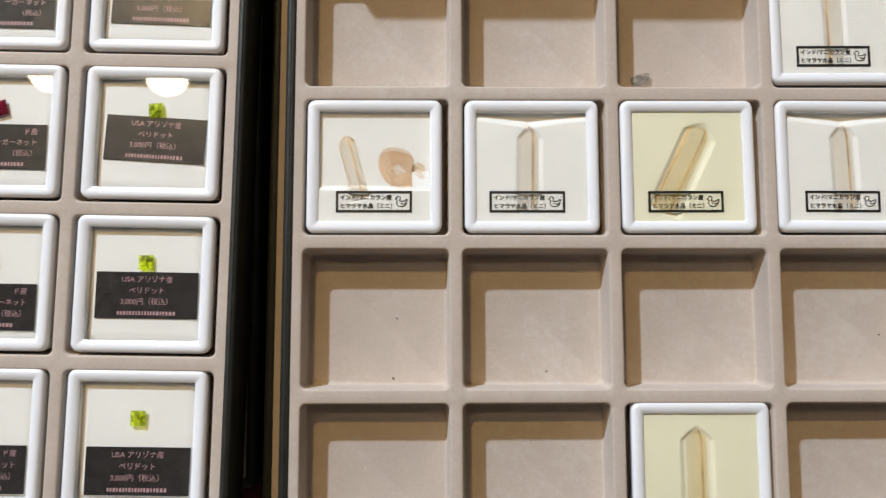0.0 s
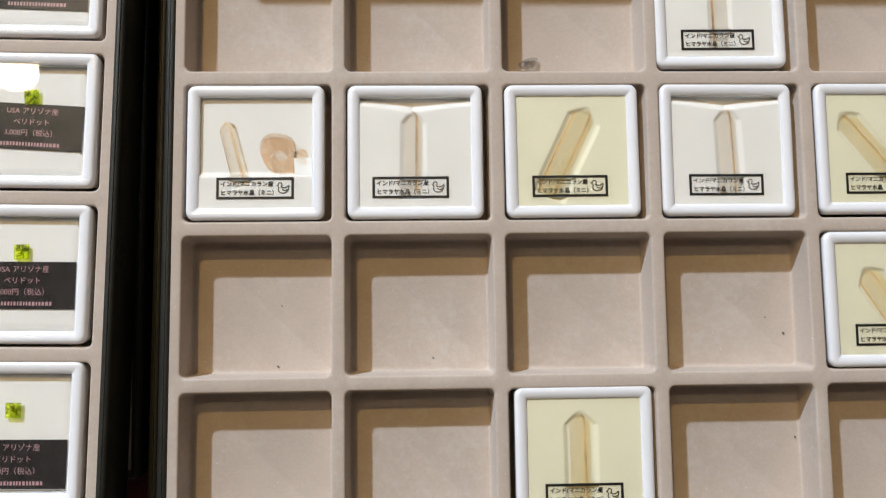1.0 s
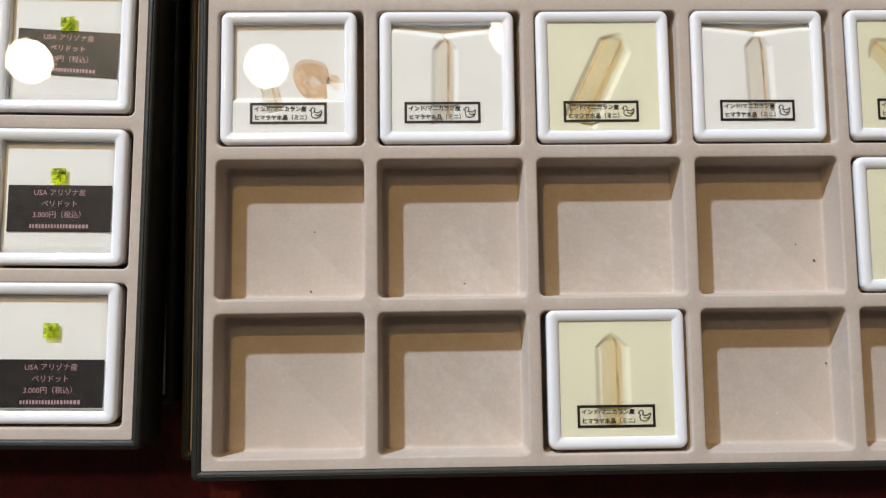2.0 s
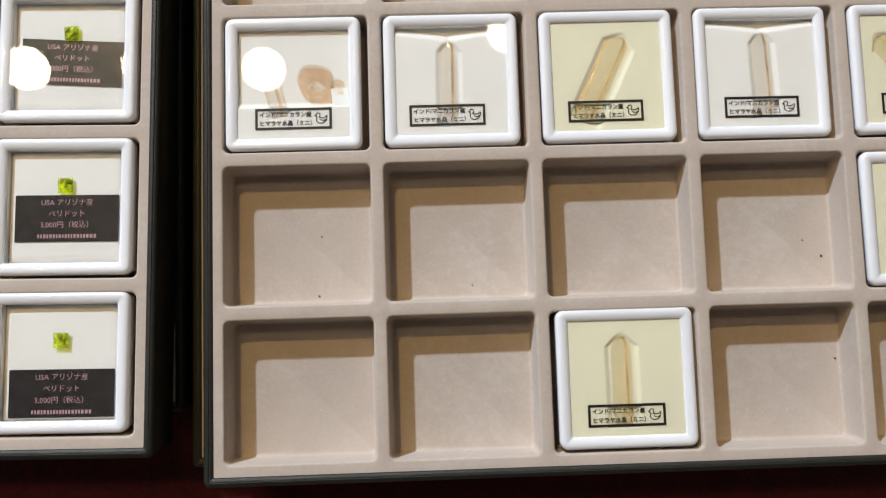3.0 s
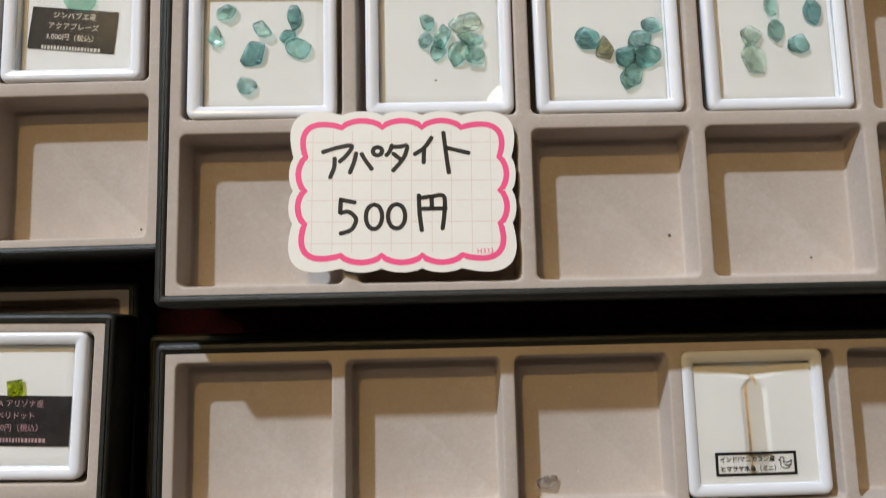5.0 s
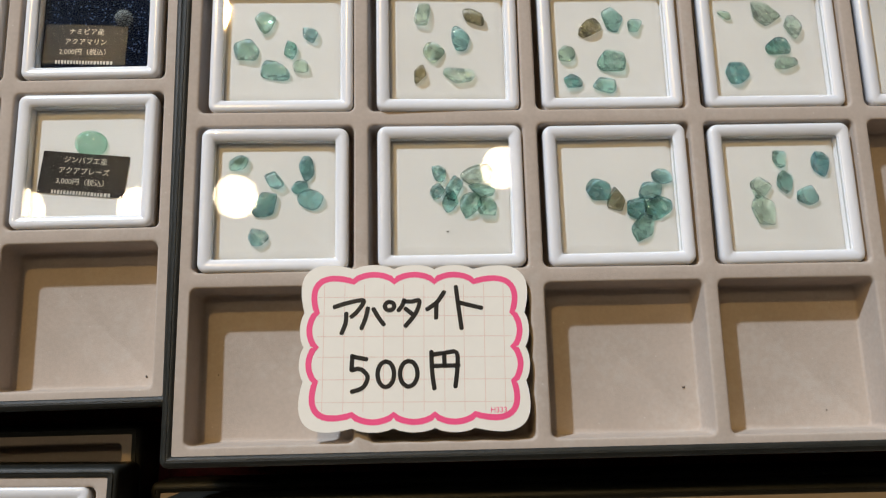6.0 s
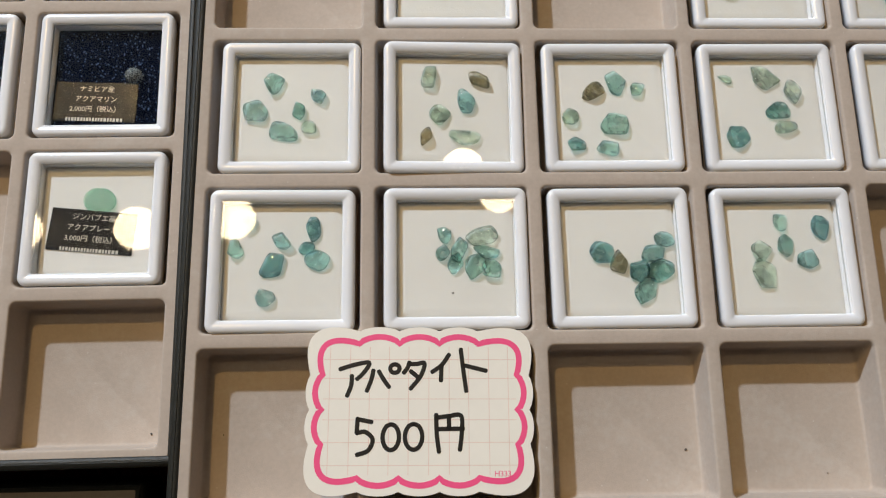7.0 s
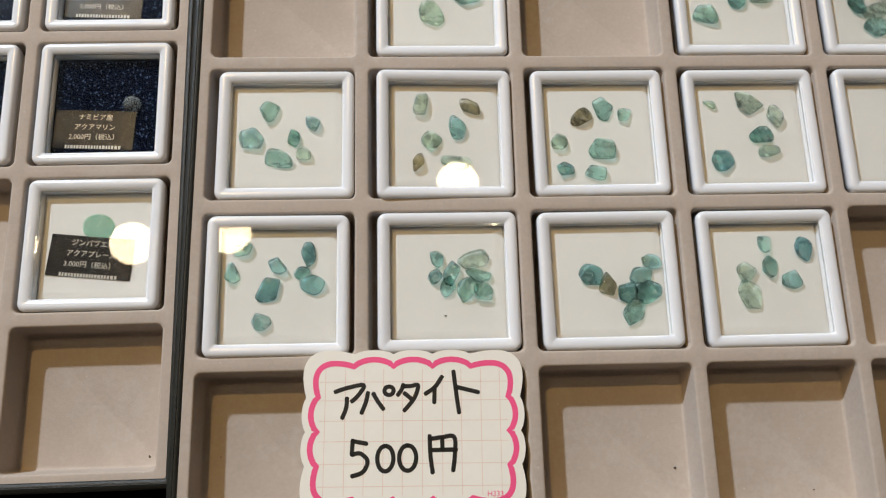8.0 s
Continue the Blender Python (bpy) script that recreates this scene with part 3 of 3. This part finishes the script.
thing("paper_chip", m @ pose(0.0140, -0.0050, -0.00128, 0, 0, 4), "small white paper chip in a case", "paper", me=mesh_of("paper_chip", plate(2.6, 3.4, 0.2, -0.2, 0.05), CHIP))
quartz_case(1, 2, -0.8, 0.1, 0.0, PAD, "white square case holding an upright amber-tinted quartz point", (-1.5, 0.5),
            (-0.9, -13.5, -1, 26.5, 2.9), QUARTZ, 12, "amber-tinted clear quartz point on white foam", (-0.9, 10.9))
quartz_case(2, 2, -1.0, 0.2, 0.2, CREAM, "white square case with cream foam and a leaning quartz point", (-1.0, 0.5),
            (-7.4, -13.5, -26, 30, 4.1), AMBER, 13, "leaning golden quartz point with inner cracks on cream foam")
quartz_case(3, 2, -1.2, 0.3, -0.2, PAD, "white square case holding an upright brownish quartz point", (-0.6, 0.5),
            (1.2, -13.5, 2, 27, 3.2), QUARTZ, 14, "brownish clear quartz point on white foam", (0.2, 11.2))
quartz_case(4, 2, -0.6, 0.5, 0.0, CREAM, "white square case with cream foam and a slanting quartz point", (-0.4, 0.5),
            (7.6, -13.5, 39, 32, 3.6), AMBER, 15, "slanting golden quartz point on cream foam")
quartz_case(3, 3, -1.8, 0.6, 0.3, PAD, "white case with a slim quartz point on foam", (-0.8, -0.1),
            (0.5, -13.5, 1, 27, 2.7), QUARTZ, 16, "slim pale quartz point on white foam", (0.0, 10.9))
quartz_case(4, 1, -0.4, 0.0, 0.0, CREAM, "white square case with cream foam and a slanting wide quartz point", (-0.4, 0.5),
            (6.5, -13.0, 33, 27, 3.8), AMBER, 17, "slanting wide golden quartz point on cream foam")
quartz_case(2, 0, 0.2, 0.5, 0.0, CREAM, "white square case with cream foam and a wide upright quartz point", (-0.4, 0.5),
            (-0.9, -13.5, 0.5, 27, 3.8), AMBER, 18, "wide upright golden quartz point on cream foam")

# ---- apatite cases in the tall stack ----


def apatite_case(c, r, dx, dy, turn, stones, label="white square case of loose apatite stones on white foam", depth=2.8, lean=(0.0, 0.0)):
    m, ob = case(cell(TB, c, r, NF), dx, dy, turn, depth, PAD, label, "apatite cases", lean)
    apatites(m, depth, stones)


apatite_case(0, 2, 1.2, -0.4, 0.0, [(-5.0, 7.9, 5.7, 6.5, 10, 0.5), (7.7, 4.0, 4.7, 4.0, -30, 0.5), (-10.4, -1.2, 6.7, 6.8, 20, 0.6), (2.1, -0.8, 3.8, 5.5, 10, 0.75), (-2.0, -7.5, 8.3, 5.3, -20, 0.45), (5.3, -6.0, 4.5, 4.2, -30, 0.15)])
apatite_case(1, 2, 1.0, -0.8, 0.0, [(-6.9, 9.6, 4.0, 7.2, -15, 0.3), (7.9, 8.8, 7.0, 3.9, -30, 0.1), (4.0, 2.2, 5.0, 7.0, 5, 0.5), (-3.8, -2.0, 5.8, 5.8, 20, 0.4), (-8.0, -8.7, 3.4, 5.7, -25, 0.05), (3.3, -9.1, 8.8, 4.4, -5, 0.4)], lean=(1.3, 1.8))
apatite_case(2, 2, 0.4, -0.5, 0.2, [(-5.3, 5.5, 6.8, 4.8, 25, 0.1), (2.1, 7.9, 5.8, 7.3, 10, 0.6), (8.4, 6.0, 4.2, 3.9, 0, 0.5), (-12.2, -2.6, 4.9, 5.2, 10, 0.35), (0.7, -4.9, 7.8, 6.8, 0, 0.45), (-10.8, -11.4, 5.4, 4.0, -10, 0.8), (-1.7, -12.5, 6.3, 4.0, -15, 0.6)])
apatite_case(3, 2, 0.2, -0.5, 0.3, [(-11.8, 9.5, 4.1, 2.3, -35, 0.3), (-0.1, 9.6, 9.0, 6.6, -25, 0.3), (8.0, 5.2, 4.8, 7.4, 10, 0.2), (3.1, -0.8, 7.3, 4.9, 0, 0.9), (4.8, -6.1, 6.5, 3.9, 0, 0.35), (-9.7, -9.0, 6.8, 6.6, 0, 0.85)])
apatite_case(4, 2, 0.2, -0.4, 0.0, [(8.0, 3.0, 6.0, 5.0, 10, 0.6), (13.0, -2.0, 4.0, 3.0, 0, 0.9), (2.0, 8.0, 5.0, 5.0, 40, 0.4)])
apatite_case(0, 1, 0.0, -0.6, 0.0, lean=(0.6, 0.9), stones=[(-10.2, 10.6, 5.6, 4.1, 25, 0.55), (-13.2, 3.7, 4.1, 5.9, 10, 0.6), (-0.2, 5.6, 5.6, 4.1, -35, 0.5), (-2.7, -1.3, 5.5, 7.4, -20, 0.8), (8.5, 9.0, 3.9, 6.9, 5, 0.75), (6.7, 3.6, 4.5, 3.4, 15, 0.85), (9.7, -0.0, 6.8, 5.6, 0, 0.7), (-4.5, -10.1, 5.1, 5.1, 20, 0.65)])
apatite_case(1, 1, 1.0, -0.2, 0.0, lean=(0.35, 0.2), stones=[(-3.0, 6.7, 3.8, 4.9, 15, 0.55), (-3.7, 1.6, 3.8, 4.7, -10, 0.45), (0.9, 2.4, 4.2, 6.9, -15, 0.7), (-0.1, -1.5, 4.1, 6.0, -20, 0.7), (7.4, 6.2, 8.7, 4.9, 15, 0.35), (8.6, 1.6, 7.2, 3.8, -10, 0.55), (5.5, -2.6, 6.0, 7.1, -10, 0.7), (10.0, -3.0, 5.3, 5.6, 10, 0.7)],
             label="white square case with a small heap of apatite stones")
apatite_case(2, 1, 0.2, -0.4, 0.3, [(-5.2, 1.6, 6.9, 6.3, 10, 0.8), (-0.7, -1.4, 5.1, 6.6, 20, 0.02), (13.1, 5.2, 5.7, 4.3, 0, 0.55), (9.5, 1.2, 6.7, 4.7, 10, 0.65), (5.2, -4.0, 5.5, 5.9, 0, 0.8), (11.3, -3.8, 7.8, 6.3, 10, 0.85), (6.6, -9.6, 5.8, 7.8, -20, 0.65)])
apatite_case(3, 1, 0.0, -0.6, 0.3, [(0.1, 10.2, 4.2, 5.2, 10, 0.65), (0.8, 3.4, 4.9, 6.4, 5, 0.45), (-6.3, 1.7, 5.7, 6.0, 0, 0.15), (-5.9, -4.8, 6.3, 9.1, 25, 0.4), (11.4, 8.5, 5.0, 6.8, -10, 0.8), (6.7, -0.7, 5.7, 5.4, 0, 0.6)])
apatite_case(1, 3, 0.9, -0.4, 0.0, [(-3.1, -4.9, 7.1, 8.9, 10, 0.4), (8.3, 0.2, 7.9, 4.0, 0, 0.5)])
apatite_case(3, 3, 0.4, -0.4, 0.0, [(-10.0, -5.2, 7.7, 6.2, -20, 0.7), (0.6, -0.4, 5.5, 5.9, 10, 0.8), (8.4, 0.4, 7.4, 3.7, 0, 0.4)])
apatite_case(4, 3, 0.2, -0.4, 0.0, [(-7.7, -1.5, 5.2, 7.5, 10, 0.8), (-1.4, -4.4, 9.3, 5.6, 20, 0.4), (-2.2, -9.8, 8.2, 6.3, 10, 0.5)])

# ---- peridot and garnet cases ----


def bars(parent, mat, width, y, z):
    """A row of short plain bars that stands for a maker's name."""
    rnd = random.Random(7)
    bm = bmesh.new()
    x = -width / 2
    while x < width / 2:
        w = rnd.uniform(0.45, 0.85)
        a = [bm.verts.new(Vector((x + (w if i in (1, 2) else 0), y + (0.55 if i > 1 else -0.55), z)) * MM) for i in range(4)]
        bm.faces.new(a)
        x += w + 0.32
    part("name_bars", mesh_of("name_bars", bm, mat), parent, "row of plain bars")


def price_card(m, x, y, turn, depth, lines, hw, hh, mat, ink, label, group, align="CENTER", shift=0.0):
    s = thing("price_label", m @ pose(x * MM, y * MM, (-depth + 0.02) * MM, 0, 0, turn), label, "label", group)
    part("film", mesh_of("film", plate(hw, hh, 0.15, 0, 0.25, 2), mat), s)
    for i, line in enumerate(lines):
        part("writing", text_mesh(line, 2.15, ink, align), s, m=pose(shift * MM, (hh - 2.3 - i * 3.3) * MM, 0.00029))
    bars(s, ink, 17, hh - 2.3 - 9.9, 0.29)


PD = 2.5
GEM_P, GEM_G = cut_stone(4.4, 4.4, 1.6, PERIDOT), cut_stone(4.6, 4.6, 1.6, GARNET)
for r, gx, gy, ly, lt, dx in ((3, 0.2, 4.6, -4.6, -1.0, -0.9), (2, 0.6, 7.0, -2.0, -2.6, -0.7), (1, 0.2, 6.3, -3.6, 0.0, -0.9), (0, 0.3, 6.2, -9.2, 0.0, -1.0)):
    m, ob = case(cell(TC, 5, r, WF), dx + 0.7, 0.5, 0.0, PD, PAD, "white square case with a green peridot and a black price label", "peridot cases", (-0.1 if r == 2 else 0.0, 0.0))
    thing("peridot", m @ pose(gx * MM, gy * MM, -PD * MM, 0, 0, 3 * r), "small square-cut green peridot on white foam", "gemstone", "cut peridots", GEM_P)
    price_card(m, 0.6, ly + 0.2, lt, PD, ("USA アリゾナ産", "ペリドット", "3,000円（税込）"), 15.1, 6.9, BLACK, ROSE_TEXT, "glossy black film label with pale rose print", "price labels")
    m, ob = case(cell(TC, 4, r, WF), 0.1, 0.5, 0.0, PD, PAD, "white square case with a red garnet and a black price label", "garnet cases")
    thing("garnet", m @ pose(1.0 * MM, 6.8 * MM, -PD * MM, 0, 0, 8 * r), "small square-cut dark red garnet on white foam", "gemstone", "cut garnets", GEM_G)
    price_card(m, 0.2, (-6.5, -4.8, -7.5, -9.0)[3 - r], 0.0, PD, ("ド産", "ーガーネット", "（税込）"), 15.1, 6.9, BLACK, ROSE_TEXT,
               "glossy black film label with pale rose print", "price labels", "RIGHT", 12.5)

# ---- aquamarine and aquaprase cases ----
OVAL = bmesh.new()
bmesh.ops.create_uvsphere(OVAL, u_segments=32, v_segments=12, radius=1)
for v in OVAL.verts:
    v.co = Vector((v.co.x * 4.9, v.co.y * 4.0, max(v.co.z, -0.3) * 1.5 + 0.45)) * MM
m, ob = case(cell(TD, 5, 1, NF), -0.4, -0.2, -0.3, 3.6, PAD, "white square case with a mint cabochon and a mirror-like label", "other cases")
thing("cabochon", m @ pose(0.0005, 0.0058, -3.6 * MM, 0, 0, -12), "oval mint-green polished cabochon on white foam", "gemstone", me=mesh_of("cabochon", OVAL, MINT, True))
price_card(m, -1.2, -3.6, -5.5, 3.6, ("ジンバブエ産", "アクアプレーズ", "3,000円（税込）"), 12.6, 6.4, FOIL, SILVER_TEXT, "mirror-like dark film label with silver print", "price labels")
BEAD = bmesh.new()
bmesh.ops.create_uvsphere(BEAD, u_segments=24, v_segments=12, radius=2.8 * MM)
BEAD_ME = mesh_of("bead", BEAD, MILKY, True)
for c, r in ((5, 2), (4, 2), (5, 3), (4, 3)):
    m, ob = case(cell(TD, c, r, NF), -0.4, 0.0, 0.0, 4.0, NIGHT, "white square case lined with dark glittering foil and a pale stone", "other cases")
    thing("aquamarine", m @ pose(0.0079, 0.0005, -4.0 * MM), "pale round aquamarine on dark foil", "gemstone", "aquamarines", BEAD_ME)
    price_card(m, -3.2, -8.0, -2.5, 3.95, ("ナミビア産", "アクアマリン", "2,000円（税込）"), 12.4, 6.4, FOIL, SILVER_TEXT, "smoky transparent film label with silver print", "price labels")

# ---- hand-written price card ----


def card_outline(r, t, nx, ny, bulge, corner):
    """A scalloped outline: lobes between notches nx on the long and ny on the short sides."""
    def lobe(a, b, out):
        return [Vector(a).lerp(Vector(b), k / 8) + Vector(out) * bulge * math.sin(math.pi * k / 8) ** 0.7 for k in range(8)]

    def bend(a, b):
        pts = []
        for k in range(16):
            w = k / 16
            p = Vector(a) * (1 - w) ** 2 + 2 * w * (1 - w) * Vector(corner_of(a, b)) + Vector(b) * w ** 2
            pts.append(p)
        return pts

    def corner_of(a, b):
        sx, sy = (1 if a[0] + b[0] > 0 else -1), (1 if a[1] + b[1] > 0 else -1)
        return (sx * (r + corner), sy * (t + corner))
    pts = []
    right = [(r, y) for y in ny]
    top = [(x, t) for x in reversed(nx)]
    left = [(-r, y) for y in reversed(ny)]
    bottom = [(x, -t) for x in nx]
    sides = ((right, (1, 0)), (top, (0, 1)), (left, (-1, 0)), (bottom, (0, -1)))
    for i, (side, out) in enumerate(sides):
        for a, b in zip(side, side[1:]):
            pts += lobe(a, b, out)
        pts += bend(side[-1], sides[(i + 1) % 4][0][0])
    return pts


NX, NY = (-16.2, -5.5, 5.2, 15.6), (-8.8, 0.0, 9.0)


def price_sign():
    sign = thing("price_sign", pose(0.0227, 0.1431, 0.0515, -0.6, 0.0, -0.6), "cream scalloped paper card with pink border and black handwriting", "price card")
    bm = bmesh.new()
    pts = card_outline(29.15, 20.8, NX, NY, 1.1, 4.6)
    low = [bm.verts.new(Vector((*p, 0)) * MM) for p in pts]
    top = [bm.verts.new(Vector((*p, 0.5)) * MM) for p in pts]
    bridge(bm, low, top)
    bm.faces.new(top)
    bm.faces.new(low[::-1])
    part("paper", mesh_of("paper", bm, CARD), sign)
    bm = bmesh.new()
    inner = card_outline(25.1, 16.6, NX, NY, 1.9, 3.6)
    outer = []
    for i, p in enumerate(inner):
        d = (inner[(i + 1) % len(inner)] - inner[i - 1]).normalized()
        outer.append(p + 1.55 * Vector((d.y, -d.x)))
    a = [bm.verts.new(Vector((*p, 0.53)) * MM) for p in outer]
    b = [bm.verts.new(Vector((*p, 0.53)) * MM) for p in inner]
    bridge(bm, a, b)
    part("pink_border", mesh_of("pink_border", bm, PINK), sign, "scalloped pink printed border")
    lines = [[(x, -16.6), (x, 16.6)] for x in (-24, -18.6, -13.4, -8.2, -3, 2.4, 7.8, 13, 18.4, 23.6)] + [[(-25.6, y), (25.6, y)] for y in (13.2, 8.2, 2.8, -2.6, -8.4, -14.2)]
    part("grid_print", stroke_mesh(lines, 0.07, FAINT, 0.515), sign, "thin pale pink printed grid")
    def q(*p):
        return [((x - 520) / 15.4 - 0.1, (378 - y) / 15.2 - 1.0 + (x - 520) * 0.0011) for x, y in p]
    def oval(cx, cy, rx, ry):
        return q(*[(cx + rx * math.sin(k * 0.5712), cy - ry * math.cos(k * 0.5712)) for k in range(12)])
    name = [q((192, 197), (250, 180), (312, 172), (290, 212), (262, 238)), q((242, 222), (240, 262), (224, 304)), q((330, 202), (322, 240), (304, 286)),
            q((352, 206), (372, 240), (396, 272)), oval(418, 197, 19, 17), q((478, 172), (470, 195), (454, 216)), q((480, 180), (510, 180), (540, 178), (525, 228), (482, 280)),
            q((482, 208), (512, 232)), q((642, 143), (612, 185), (570, 214)), q((610, 188), (608, 250)), q((690, 122), (700, 205), (712, 294)), q((702, 188), (748, 200), (796, 212))]
    price = [q((270, 392), (267, 450)), q((270, 396), (328, 408)), q((267, 450), (302, 446), (332, 476), (314, 518), (268, 534)), oval(405, 468, 33, 50), oval(497, 468, 35, 50),
             q((588, 382), (591, 460), (600, 530)), q((588, 396), (640, 390), (690, 390), (692, 460), (684, 524)), q((640, 392), (641, 440)), q((596, 440), (648, 440), (700, 440))]
    for line in name:
        part("name_stroke", stroke_mesh([line], 0.58, INK, 0.54), sign, "black pen stroke of the katakana name")
    for line in price:
        part("price_stroke", stroke_mesh([line], 0.58, INK, 0.54), sign, "black pen stroke of the price 500 yen")
    part("code_print", text_mesh("H333", 2.0, PINK), sign, "small pink printed code", pose(0.0218, -0.0164, 0.00054))


price_sign()

# ---- crumbs on the linings ----
rnd = random.Random(5)
CRUMB = pebble_mesh(0.8, 0.5, GRIT, 501)


def crumb(t, c, r, kind, x, y, size):
    thing("crumb", cell(t, c, r, kind) @ pose(x * MM, y * MM, (-DEPTH + 0.01) * MM, 0, 0, rnd.uniform(0, 180)) @ Matrix.Diagonal((size, size, size, 1)),
          "tiny dark crumb on the flocked cell floor", "crumb", "crumbs", CRUMB)


for c, r, x, y, s in ((0, 1, 5.8, 0.2, 0.7), (0, 1, 4.8, -18.0, 1.0), (3, 1, 17.5, -10.0, 1.2), (3, 1, 12.0, -5.0, 0.7), (3, 0, 19.5, 3.8, 1.0), (1, 1, 4.0, -16.0, 0.7)):
    crumb(TA, c, r, WF, x, y, s)
for c, r, x, y, s in ((2, 0, 17.0, -8.0, 1.1), (0, 0, -16.0, -2.0, 0.6), (3, 0, 9.0, -15.0, 0.6)):
    crumb(TB, c, r, NF, x, y, s)
crumb(TD, 5, 0, NF, 17.0, -17.0, 1.0)
thing("crumb", cell(TB, 1, 1, NF) @ pose(0.0, -0.0098, -0.0025), "tiny dark crumb on white foam in a case", "crumb", "crumbs", CRUMB)
thing("stone_chip", cell(TA, 2, 3, WF) @ pose(-0.0125, -0.0155, -DEPTH * MM, 0, 0, 20), "small clear grey stone chip on the cell floor", "stone", me=pebble_mesh(6.5, 3.6, CLEAR, 77, 0.6))
